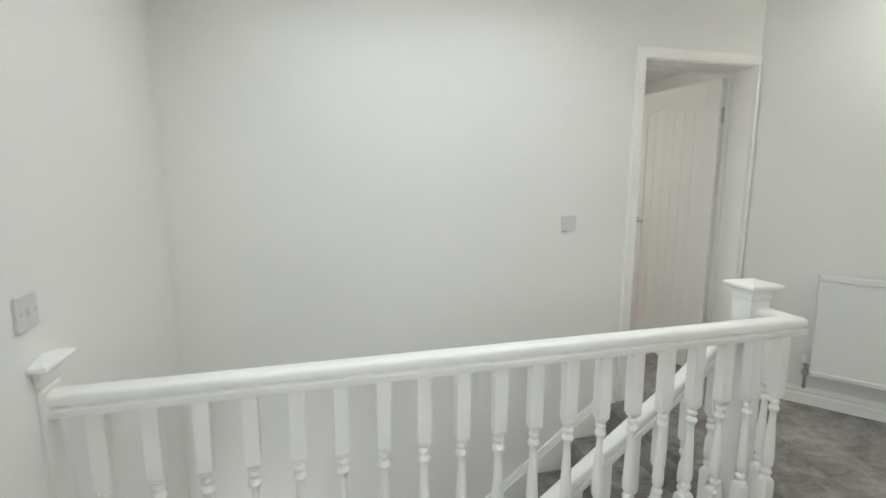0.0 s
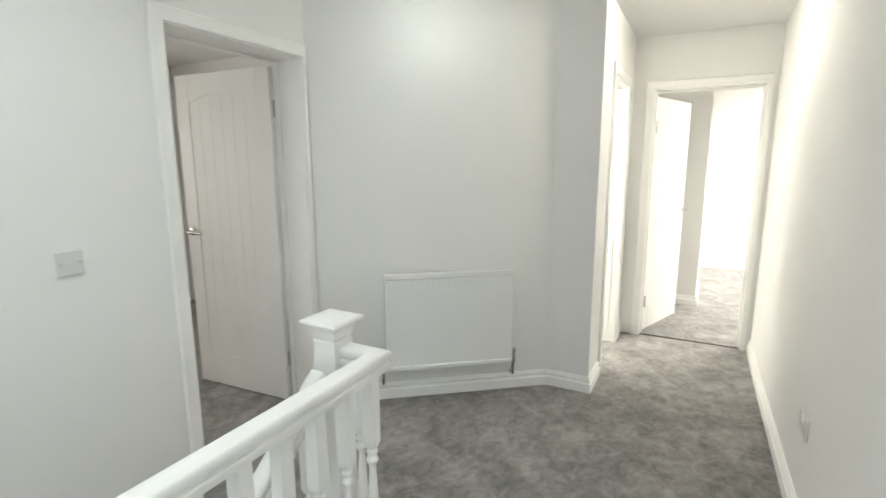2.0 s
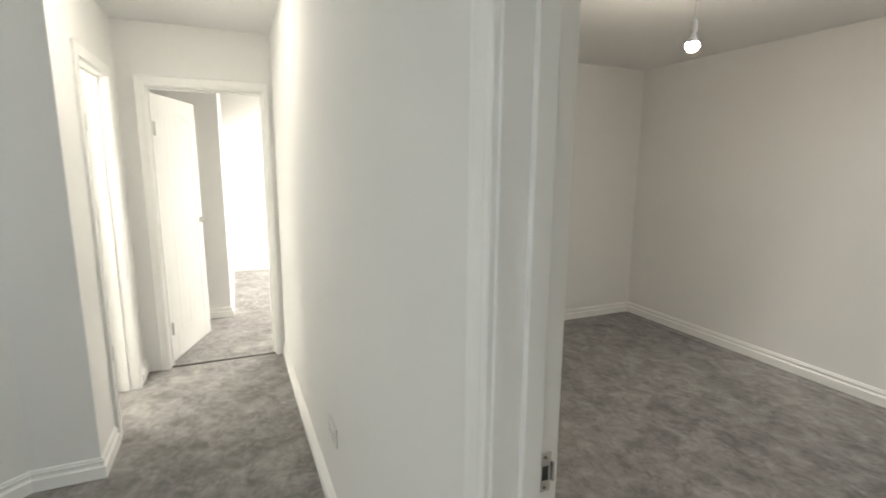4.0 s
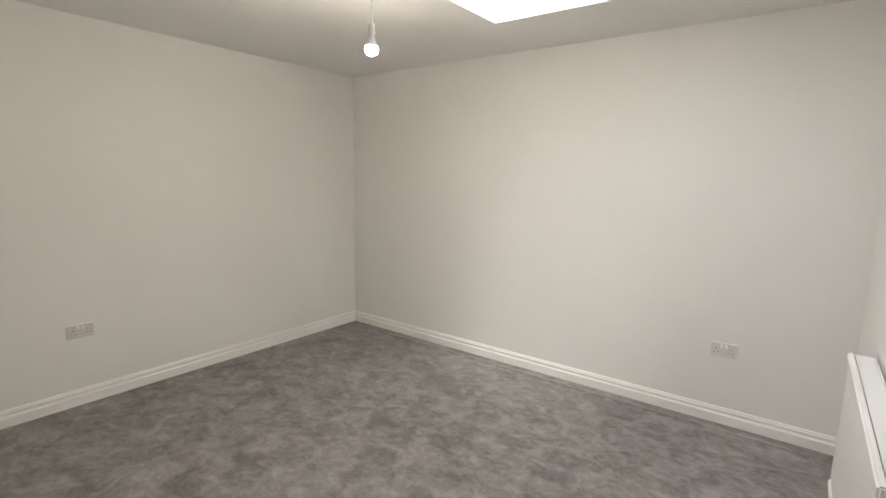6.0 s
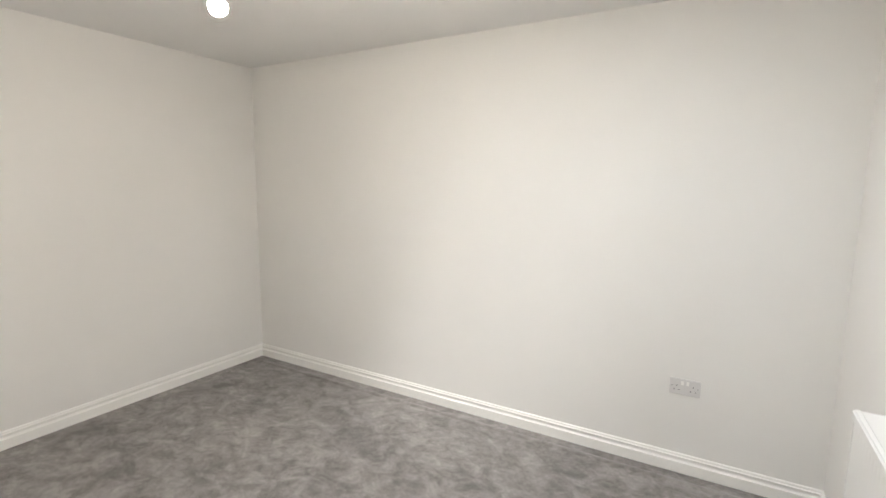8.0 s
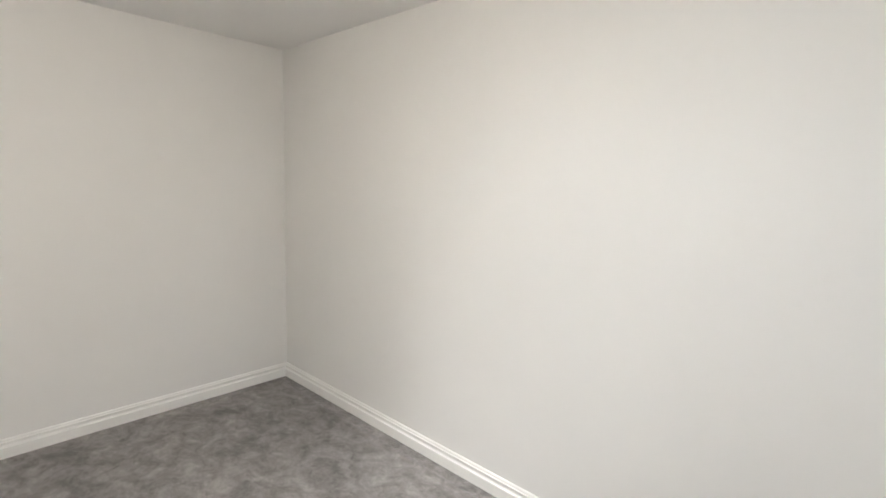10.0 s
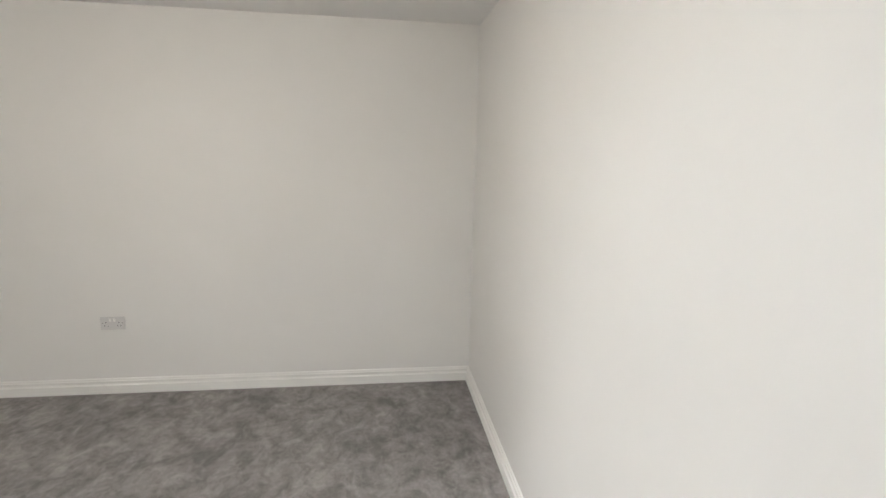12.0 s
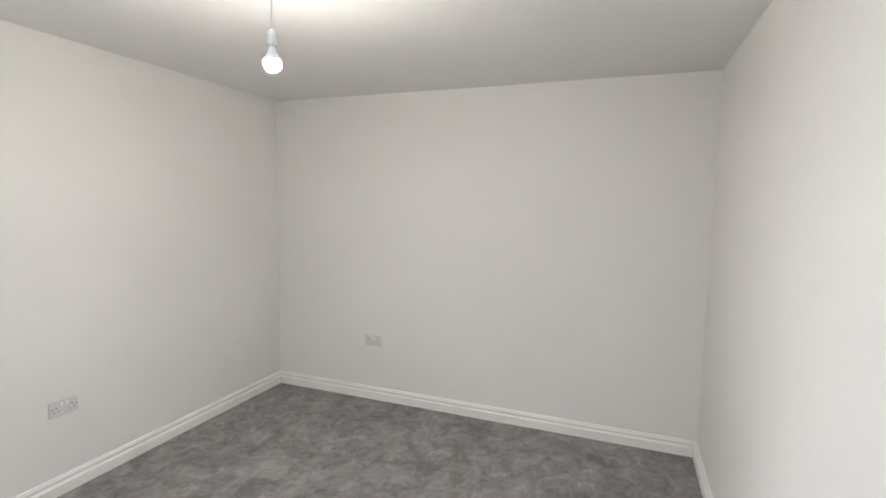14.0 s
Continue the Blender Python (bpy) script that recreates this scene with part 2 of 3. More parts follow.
# long wall with the first door, continued below the landing down the stairs
D1 = (-1.705, -0.902)
wall("wall_north", [rect(-4.27, D1[0], WALL_A, BACK_A), rect(D1[1], 1.39, WALL_A, BACK_A)],
     extra=[(rect(D1[0], D1[1], WALL_A, BACK_A), DOOR_H + 0.03, CEILING), (rect(-4.27, -1.2, WALL_A, BACK_A), -1.9, -0.2),
            (rect(-4.27, -1.80, WALL_A, BACK_A), -0.2, 0.0)])
# opening of the unseen low window, made up to hold its lamp
LOW_WINDOW = (1.60, 2.24, -1.35, -0.41)
WEST_WINDOW = (-1.20, 0.00, 0.95, 2.05)
wall("wall_west", [rect(-4.27, WALL_D, -1.5, WEST_WINDOW[0]), rect(-4.27, WALL_D, WEST_WINDOW[1], WALL_A)],
     extra=[(rect(-4.27, WALL_D, *WEST_WINDOW[:2]), 0.0, WEST_WINDOW[2]), (rect(-4.27, WALL_D, *WEST_WINDOW[:2]), WEST_WINDOW[3], CEILING),
            (rect(-4.27, WALL_D, 1.36, LOW_WINDOW[0]), -1.9, 0.0), (rect(-4.27, WALL_D, LOW_WINDOW[1], WALL_A), -1.9, 0.0),
            (rect(-4.27, WALL_D, *LOW_WINDOW[:2]), -1.9, LOW_WINDOW[2]), (rect(-4.27, WALL_D, *LOW_WINDOW[:2]), LOW_WINDOW[3], 0.0)])
wall("wall_stairwell_side", [rect(-4.142, -1.3, 1.36, 1.44)], "white plastered wall below the landing edge", z0=-1.9, z1=-0.2)
wall("wall_under_landing", [rect(-1.40, -1.30, 1.44, WALL_A)], "white plastered wall below the landing", z0=-1.9, z1=-0.2)
bm = B()
box(bm, WALL_D, -1.80, 1.362, 1.38, -0.22, -0.002)
setting("trim_landing_edge", bm, GLOSS, "white painted apron along the landing's edge", "trim")
wall("wall_south_landing", [rect(-4.27, -2.89, -1.62, -1.5)])
nB = Vector((B1.y - B0.y, -(B1.x - B0.x))).normalized()      # towards the landing
wall("wall_diagonal", [[tuple(B0), tuple(B1), tuple(B1 - nB * 0.10 + Vector((0.0, 0.05))), (B0.x + 0.16, B0.y)],
                       [tuple(B1), (0.012, CORRIDOR), (0.11, CORRIDOR), (0.11, 1.26)]])
D3 = (0.37, 1.03)
wall("wall_corridor", [rect(0.11, D3[0], CORRIDOR, 1.09), rect(D3[1], END, CORRIDOR, 1.09)],
     extra=[(rect(D3[0], D3[1], CORRIDOR, 1.09), DOOR_H + 0.03, CEILING)])
D2 = (0.045, 0.830)
wall("wall_corridor_end", [rect(END, 1.39, -3.4, D2[0]), rect(END, 1.39, D2[1], 5.4)],
     extra=[(rect(END, 1.39, D2[0], D2[1]), DOOR_H + 0.03, CEILING)])
D4 = (-2.735, -1.955)
wall("wall_bedroom_door", [[(-2.89, face_c(-2.89)), (-2.89, ROOM_M), (D4[0], ROOM_M), (D4[0], face_c(D4[0]))],
                           [(D4[1], face_c(D4[1])), (D4[1], ROOM_M), (END, ROOM_M), (END, 0.0), (0.6, 0.0)]],
     extra=[([(D4[0], face_c(D4[0])), (D4[0], ROOM_M), (D4[1], ROOM_M), (D4[1], face_c(D4[1]))], DOOR_H + 0.03, CEILING)])
wall("wall_bedroom_west", [rect(-2.89, ROOM_W, -3.52, ROOM_M)])
wall("wall_bedroom_south", [rect(ROOM_W, ROOM_L + 0.1, -3.52, ROOM_R)])
wall("wall_bedroom_east", [rect(ROOM_L, END, ROOM_R, ROOM_M)])

# end room: a boxed-out corner, then the far wall
wall("wall_end_room_boxing", [rect(2.474, 4.66, 0.394, 1.5)])
wall("wall_end_room_far", [rect(4.66, 4.78, -3.4, 1.5)])
wall("wall_end_room_south", [rect(1.39, 4.78, -3.5, -3.4)])
wall("wall_end_room_north", [rect(1.39, 2.474, 1.4, 1.5)])
# back room and bathroom
wall("wall_back_room", [rect(-3.1, -3.0, BACK_A, 5.3), rect(0.2, 0.3, BACK_A, 5.3), rect(-3.0, -2.5, 5.2, 5.3), rect(-1.3, 0.2, 5.2, 5.3)],
     extra=[(rect(-2.5, -1.3, 5.2, 5.3), 0.0, 0.86), (rect(-2.5, -1.3, 5.2, 5.3), 2.04, CEILING)])


def casement(name, m, w, h, label):
    """A white two-light window; local x along the wall, y outwards, origin at the opening's foot middle."""
    ob = thing(name, m, label, "window", kind="structure")
    bm = B()
    for a, b, c, d in ((-w / 2, w / 2, 0, 0.06), (-w / 2, w / 2, h - 0.06, h), (-w / 2, -w / 2 + 0.06, 0.06, h - 0.06),
                       (w / 2 - 0.06, w / 2, 0.06, h - 0.06), (-0.035, 0.035, 0.06, h - 0.06)):
        box(bm, a, b, 0.03, 0.09, c, d, 0.006)
    part("window_frame", bm, GLOSS, ob)
    for sgn in (-1, 1):
        bm = B()
        box(bm, min(sgn * 0.035, sgn * (w / 2 - 0.06)), max(sgn * 0.035, sgn * (w / 2 - 0.06)), 0.05, 0.07, 0.06, h - 0.06)
        part("pane", bm, GLASS, ob).visible_shadow = False
    bm = B()
    box(bm, -w / 2 - 0.05, w / 2 + 0.05, -0.12, 0.03, -0.03, 0.0, 0.008)
    part("window_sill", bm, GLOSS, ob)


casement("window_6", pose(WALL_D - 0.02, sum(WEST_WINDOW[:2]) / 2, WEST_WINDOW[2], 0, 0, 90), 1.2, 1.1, "white casement window on the landing")
casement("window_5", pose(WALL_D - 0.02, sum(LOW_WINDOW[:2]) / 2, LOW_WINDOW[2], 0, 0, 90), 0.64, 0.94, "unseen white casement window added low beside the stairs")
casement("window_3", pose(-1.9, 5.2, 0.86), 1.2, 1.18, "white casement window of the back room")

# ground far below, out to the horizon
bm = B()
box(bm, -400, 400, -400, 400, -3.2, -3.0)
GRASS = material("dull_grass", (0.07, 0.09, 0.04), 0.9, mottle=0.3, scale=0.4, fine=30)
setting("ground", bm, GRASS, "plain grass around the house", "ground")

# ---------------------------------------------------------------- skirting boards
SKIRT = [(0, 0), (0.021, 0), (0.021, 0.056), (0.0195, 0.059), (0.0145, 0.061), (0.0115, 0.066), (0.0115, 0.072), (0.0135, 0.079), (0.0150, 0.083), (0.0140, 0.087),
         (0.0090, 0.088), (0.0085, 0.094), (0.0060, 0.099), (0.0020, 0.1015), (0, 0.1015)]


def skirting(name, path, label="white painted ogee skirting board above the carpet"):
    """Runs with the room to the left of the way."""
    bm = sweep(B(), [(x, y, 0.0) for x, y in path], (0, 0, 1), SKIRT)
    ob = setting(name, bm, GLOSS, label, "skirting board")
    return ob


ARCH = 0.062
skirting("baseboard_bedroom", [(ROOM_W, ROOM_M), (ROOM_W, ROOM_R), (ROOM_L, ROOM_R), (ROOM_L, ROOM_M), (D4[1] + ARCH, ROOM_M)])
skirting("baseboard_corridor_side", [(D4[1] + ARCH, face_c(D4[1] + ARCH)), (0.6, 0.0), (END - 0.018, 0.0)])
skirting("baseboard_diagonal", [(D3[0] - ARCH, CORRIDOR), (0.012, CORRIDOR), tuple(B1), tuple(B0)])
skirting("baseboard_corridor_stub", [(END, CORRIDOR), (D3[1] + ARCH, CORRIDOR)])
skirting("baseboard_landing", [(WALL_D, 1.24), (WALL_D, -1.5), (-2.89, -1.5), (-2.89, face_c(-2.89))])
skirting("baseboard_end_room", [(4.66, -3.4), (4.66, 0.394), (2.474, 0.394), (2.474, 1.4)])
skirting("baseboard_back_room", [(0.2, BACK_A), (0.2, 5.2), (-3.0, 5.2), (-3.0, BACK_A)])

# ---------------------------------------------------------------- doors
CASING = [(0, 0), (0, 0.011), (0.003, 0.0138), (0.014, 0.0145), (0.020, 0.0136), (0.044, 0.0158), (0.050, 0.0178), (0.058, 0.0178), (ARCH, 0.014), (ARCH, 0)]


def doorway(name, m, w, depth, label, sides=(1, 1), cut=(ARCH, ARCH), stop=0.05):
    """Lining, stop and architraves. Local x along the wall, y into the wall, origin at the opening's foot middle on the front face."""
    ob = thing(name, m, label, "door", kind="structure")
    for sgn, nm in ((-1, "jamb"), (1, "jamb")):
        bm = B()
        box(bm, sgn * w / 2, sgn * (w / 2 - 0.028), -0.002, depth + 0.002, 0, DOOR_H + 0.028, 0.0015, 1)
        box(bm, sgn * (w / 2 - 0.0275), sgn * (w / 2 - 0.040), stop, stop + 0.035, 0, DOOR_H, 0.0015, 1)
        part(nm, bm, GLOSS, ob)
    bm = B()
    box(bm, -w / 2 + 0.028, w / 2 - 0.028, -0.002, depth + 0.002, DOOR_H, DOOR_H + 0.028, 0.0015, 1)
    box(bm, -w / 2 + 0.040, w / 2 - 0.040, stop, stop + 0.035, DOOR_H - 0.012, DOOR_H + 0.0005, 0.0015, 1)
    part("head_jamb", bm, GLOSS, ob)
    a, top = w / 2 - 0.022, DOOR_H + 0.006
    if sides[0]:
        bm = B()
        sweep(bm, [(a, 0, 0), (a, 0, top), (-a, 0, top), (-a, 0, 0)], (0, -1, 0), [(-p, q) for p, q in CASING])
        for v in bm.verts:
            v.co.x = max(-a - cut[0], min(a + cut[1], v.co.x))
        part("architrave", bm, GLOSS, ob)
    if sides[1]:
        bm = B()
        sweep(bm, [(-a, depth, 0), (-a, depth, top), (a, depth, top), (a, depth, 0)], (0, 1, 0), [(-p, q) for p, q in CASING])
        part("architrave", bm, GLOSS, ob)
    return ob


def lever(parent, x, z, sgn, y):
    """Lever handle on a round rose; the lever points towards -x * sgn."""
    bm = B()
    face = Matrix.Rotation(radians(90 if y <= 0 else -90), 3, "X")
    lathe(bm, [(0.026, 0), (0.026, 0.006), (0.022, 0.009), (0.010, 0.010), (0.0095, 0.042)], 20, (x, y, z), face)
    out = -0.045 if y <= 0 else 0.045
    sweep(bm, [(x, y + out, z), (x - sgn * 0.03, y + out, z), (x - sgn * 0.115, y + out * 0.93, z - 0.004)], (0, 0, 1),
          [(0.008 * math.cos(k * math.pi / 4), 0.008 * math.sin(k * math.pi / 4)) for k in range(8)])
    part("handle", bm, CHROME, parent, "chrome lever handle", True)


def hinge(parent, x, y, z):
    bm = B()
    lathe(bm, [(0.0055, -0.05), (0.0055, -0.017), (0.0045, -0.0165), (0.0055, -0.016), (0.0055, 0.016), (0.0045, 0.0165), (0.0055, 0.017), (0.0055, 0.05)], 10, (x, y, z))
    box(bm, x - 0.003, x + 0.022, y + 0.0015, y + 0.0035, z - 0.048, z + 0.048)
    box(bm, x - 0.022, x + 0.003, y - 0.0035, y - 0.0015, z - 0.048, z + 0.048)
    part("hinge", bm, CHROME, parent, "steel butt hinge", True)


def leaf(parent, m, w, label):
    """A boarded door with an arched top rail. Local origin at the hinge foot, x along the leaf, y through its thickness."""
    t, h, st = 0.038, 1.972, 0.105
    bm = B()
    box(bm, 0, st, 0, t, 0.008, h, 0.002, 1)
    box(bm, w - st, w, 0, t, 0.008, h, 0.002, 1)
    box(bm, st, w - st, 0, t, 0.008, 0.22, 0.002, 1)
    steps = 12
    low = [(st + (w - 2 * st) * k / steps, h - 0.16 + 0.045 * math.sin(math.pi * k / steps)) for k in range(steps + 1)]
    outline = low + [(w - st, h), (st, h)]
    f = [bm.verts.new((x, 0, z)) for x, z in outline]
    g = [bm.verts.new((x, t, z)) for x, z in outline]
    bm.faces.new(f)
    bm.faces.new(g)
    for k in range(len(f)):
        bm.faces.new((f[k], f[(k + 1) % len(f)], g[(k + 1) % len(f)], g[k]))
    ob = part("door_leaf", bm, DOORP, parent, label, m=m)
    n = 6
    bw = (w - 2 * st) / n
    for k in range(n):
        bm = B()
        box(bm, st + k * bw + 0.0005, st + (k + 1) * bw - 0.0005, 0.003, t - 0.003, 0.215, h - 0.105, 0.0011, 1)
        part("board", bm, DOORP, ob)
    for y, s in ((0.0, 1), (t, 1)):
        lever(ob, w - 0.045, 1.02, s, y)
    return ob


d1 = doorway("door_1", pose((D1[0] + D1[1]) / 2, WALL_A, 0), D1[1] - D1[0], BACK_A - WALL_A,
             "white panelled door standing open beside the stair head", cut=(ARCH, 0.025), stop=0.158)
ang1 = 94
leaf(d1, pose(0.3685, 0.200, 0, 0, 0, ang1), 0.745, "white boarded door leaf with arched top rail")
hinge(d1, 0.3695, 0.198, 1.745)
hinge(d1, 0.3695, 0.198, 0.27)
d2 = doorway("door_2", pose(END, (D2[0] + D2[1]) / 2, 0, 0, 0, -90), D2[1] - D2[0], 0.10,
             "white door open into the bright end room", cut=(ARCH, 0.035))
leaf(d2, pose(-0.360, 0.100, 0, 0, 0, 71), 0.71, "white boarded door leaf")
hinge(d2, -0.361, 0.098, 1.73)
hinge(d2, -0.361, 0.098, 0.27)
d3 = doorway("door_3", pose((D3[0] + D3[1]) / 2, CORRIDOR, 0), D3[1] - D3[0], 0.122, "white door frame in the corridor with its door open", stop=0.045)
leaf(d3, pose(0.302, 0.126, 0, 0, 0, 92), 0.60, "white boarded door leaf")
hinge(d3, 0.300, 0.122, 0.27)
hinge(d3, 0.300, 0.122, 1.73)
yc = face_c((D4[0] + D4[1]) / 2)
d4 = doorway("door_4", pose((D4[0] + D4[1]) / 2, yc, 0, 0, 0, 180), D4[1] - D4[0], yc - ROOM_M,
             "white painted door frame of the bedroom doorway", cut=(ARCH, 0.10), stop=0.047)
bm = B()
box(bm, -0.3625, -0.3597, 0.085, 0.108, 0.968, 1.038, 0.001, 1)
box(bm, -0.3625, -0.3560, 0.108, 0.113, 0.986, 1.020, 0.0012, 1)
keep = part("strike_plate", bm, CHROME, d4, "worn steel strike plate")
# no hole is cut: a black block gives the latch hole's shade
bm = box(B(), -0.3600, -0.3588, 0.091, 0.102, 0.990, 1.014)
part("latch_hole", bm, DARK, keep, "latch hole, its shade a black block")
bm = B()
for z in (0.976, 1.030):
    lathe(bm, [(0.0032, 0.0), (0.0028, 0.0008)], 10, (-0.3597, 0.0965, z), Matrix.Rotation(radians(90), 3, "Y"))
part("screw", bm, BRASS, keep, smooth=True)

# low ridges where the carpet is tucked over the gripper beside the skirting
RIDGE = [(0.085 + 0.05 * k / 8, 0.0065 * math.sin(math.pi * k / 8) - 0.0004) for k in range(9)]
bm = B()
sweep(bm, [(ROOM_W + 0.14, ROOM_R, 0), (ROOM_L - 0.12, ROOM_R, 0)], (0, 0, 1), RIDGE)
sweep(bm, [(ROOM_L - 0.12, ROOM_M, 0), (-1.7, ROOM_M, 0)], (0, 0, 1), RIDGE)
setting("floor_edge", bm, CARPET, "low ridge of grey carpet along the bedroom edges", "carpet floor")

bar_x = END + 0.03
bm = sweep(B(), [(bar_x, D2[0] + 0.03, 0), (bar_x, D2[1] - 0.03, 0)], (0, 0, 1), [(-0.018, 0), (0.018, 0), (0.014, 0.004), (0.006, 0.006), (-0.006, 0.006), (-0.014, 0.004)])
tagged(new("threshold_bar", mesh_of("threshold_bar", bm, BAR)), "dark metal carpet bar across the doorway", "threshold bar")

# ---------------------------------------------------------------- stairs
RISE, GOING, HEAD = 0.19, 0.247, -1.80
SLOPE = RISE / GOING
stairs = thing("staircase", pose(HEAD, 1.94, 0), "carpeted staircase with white painted strings going down along the wall", "staircase")
for k in range(1, 10):
    bm = B()
    xk = -GOING * k
    box(bm, xk - 0.02, xk + GOING, -0.425, 0.405, -RISE * k - 0.04, -RISE * k, 0.010, 2)
    box(bm, xk + GOING - 0.02, xk + GOING - 0.001, -0.425, 0.405, -RISE * k, -RISE * (k - 1) - 0.041)
    part("step", bm, CARPET, stairs, "grey carpeted step")


def string_board(y, thick, lift, drop, name):
    a, b = 0.03, -2.25
    bm = B()
    path = [(a, y, a * SLOPE), (b, y, b * SLOPE)]
    shape = [(-drop, 0), (-drop, thick), (lift - 0.035, thick), (lift - 0.03, thick - 0.004), (lift - 0.022, thick - 0.004), (lift - 0.014, thick - 0.008), (lift, thick - 0.013), (lift, 0)]
    sweep(bm, path, (0, -1, 0), [(-p, q) for p, q in shape])
    return part(name, bm, GLOSS, stairs, "white painted stair string")


string_board(0.432, 0.026, 0.075, 0.22, "string")
string_board(-0.425, 0.034, 0.055, 0.26, "string")

RAIL_SIDE = [(0.0315, 0), (0.0325, 0.0015), (0.0325, 0.0205), (0.0310, 0.0220), (0.0225, 0.0235), (0.0205, 0.0265), (0.0225, 0.0295), (0.0295, 0.0315), (0.0312, 0.036), (0.0315, 0.050), (0.0298, 0.057), (0.0250, 0.0622), (0.014, 0.0652), (0.005, 0.0662)]
RAIL = [(-a, b) for a, b in RAIL_SIDE] + RAIL_SIDE[::-1]


def baluster_mesh(h):
    """A turned spindle with square ends, h high."""
    s = 0.0205
    up, lo = h - 0.245, 0.17
    bm = B()
    q = s * math.sqrt(2)
    lathe(bm, [(q, up + 0.012), (q, h)], 4, twist=0.5)
    lathe(bm, [(q, 0), (q, lo - 0.012)], 4, twist=0.5)
    lathe(bm, [(q * 0.72, up - 0.004), (q, up + 0.012)], 4, twist=0.5)
    lathe(bm, [(q, lo - 0.012), (q * 0.72, lo + 0.004)], 4, twist=0.5)
    span = up - lo
    shape = [(0.020, lo), (0.012, lo + 0.012), (0.0185, lo + 0.024), (0.0185, lo + 0.032), (0.012, lo + 0.042), (0.0195, lo + 0.060), (0.0205, lo + 0.085),
             (0.0185, lo + 0.13), (0.0145, lo + span * 0.6), (0.0115, up - 0.085), (0.0115, up - 0.068), (0.017, up - 0.060), (0.0205, up - 0.050), (0.017, up - 0.040),
             (0.0125, up - 0.034), (0.0180, up - 0.024), (0.0180, up - 0.018), (0.0130, up - 0.010), (0.020, up)]
    lathe(bm, shape, 12)
    return mesh_of("baluster", bm, GLOSS, True)


def newel_mesh(low, high):
    q = math.sqrt(2)
    bm = B()
    w = 0.046
    lathe(bm, [(w * q, low), (w * q, high - 0.088), (0.043 * q, high - 0.084), (0.043 * q, high - 0.078), (0.047 * q, high - 0.073)], 4, twist=0.5)
    lathe(bm, [(0.047 * q, high - 0.073), (0.049 * q, high - 0.052), (0.056 * q, high - 0.038), (0.068 * q, high - 0.030), (0.074 * q, high - 0.027),
               (0.076 * q, high - 0.021), (0.074 * q, high - 0.014), (0.064 * q, high - 0.010), (0.004, high)], 4, twist=0.5)
    return mesh_of("newel_post", bm, GLOSS)


RAIL_Y, NEWEL = 1.304, (-1.768, 1.482)
guard = thing("balustrade", pose(-2.9, RAIL_Y, 0), "white painted balustrade with turned spindles along the landing edge", "balustrade")
inv = Matrix.Translation((2.9, -RAIL_Y, 0))
bm = sweep(B(), [(WALL_D + 0.008, RAIL_Y, 0.757), (-1.756, RAIL_Y, 0.780), (-1.756, NEWEL[1] - 0.046, 0.780)], (0, 0, 1), RAIL)
part("handrail", bm, GLOSS, guard, "moulded white handrail", True, m=inv)
bm = sweep(B(), [(WALL_D + 0.008, RAIL_Y, 0.0), (-1.756, RAIL_Y, 0.0), (-1.756, NEWEL[1] - 0.046, 0.0)], (0, 0, 1),
           [(-0.031, 0), (-0.031, 0.020), (-0.024, 0.030), (0.024, 0.030), (0.031, 0.020), (0.031, 0)])
part("base_rail", bm, GLOSS, guard, m=inv)
SPINDLE = baluster_mesh(0.755)
for k in range(19):
    part("baluster", SPINDLE, GLOSS, guard, m=inv @ pose(-4.036 + k * 0.1240, RAIL_Y, 0.028))
part("baluster", SPINDLE, GLOSS, guard, m=inv @ pose(-1.756, 1.385, 0.028))
part("newel_post", newel_mesh(-0.4, 0.948), GLOSS, guard, "square white newel post with a flat moulded cap", m=inv @ pose(NEWEL[0], NEWEL[1], 0))
half = newel_mesh(0.018, 0.938)
for v in half.vertices:
    v.co.x = max(0.036, v.co.x)
part("newel_post", half, GLOSS, guard, "white half newel post fixed to the wall", m=inv @ pose(WALL_D - 0.035, RAIL_Y, -0.018))

stair_guard = thing("stair_balustrade", pose(HEAD, 1.48, 0), "white painted sloping balustrade down the stairs", "balustrade")
ramp = [(-0.014, 0, 0.726), (-0.045, 0, 0.704), (-0.085, 0, 0.664), (-0.130, 0, 0.622), (-0.190, 0, 0.569), (-0.250, 0, 0.517)]
low = (-2.25, 0, 0.517 - 2.0 * SLOPE)
bm = sweep(B(), [*ramp, low], (0, -1, 0), [(-b, a) for a, b in RAIL])
part("handrail", bm, GLOSS, stair_guard, "sloping moulded white handrail", True)
SHORT = baluster_mesh(0.655)
for k in range(17):
    x = -0.11 - 0.1235 * k
    part("baluster", SHORT, GLOSS, stair_guard, m=pose(x, 0, x * SLOPE + 0.055))

# ---------------------------------------------------------------- radiators


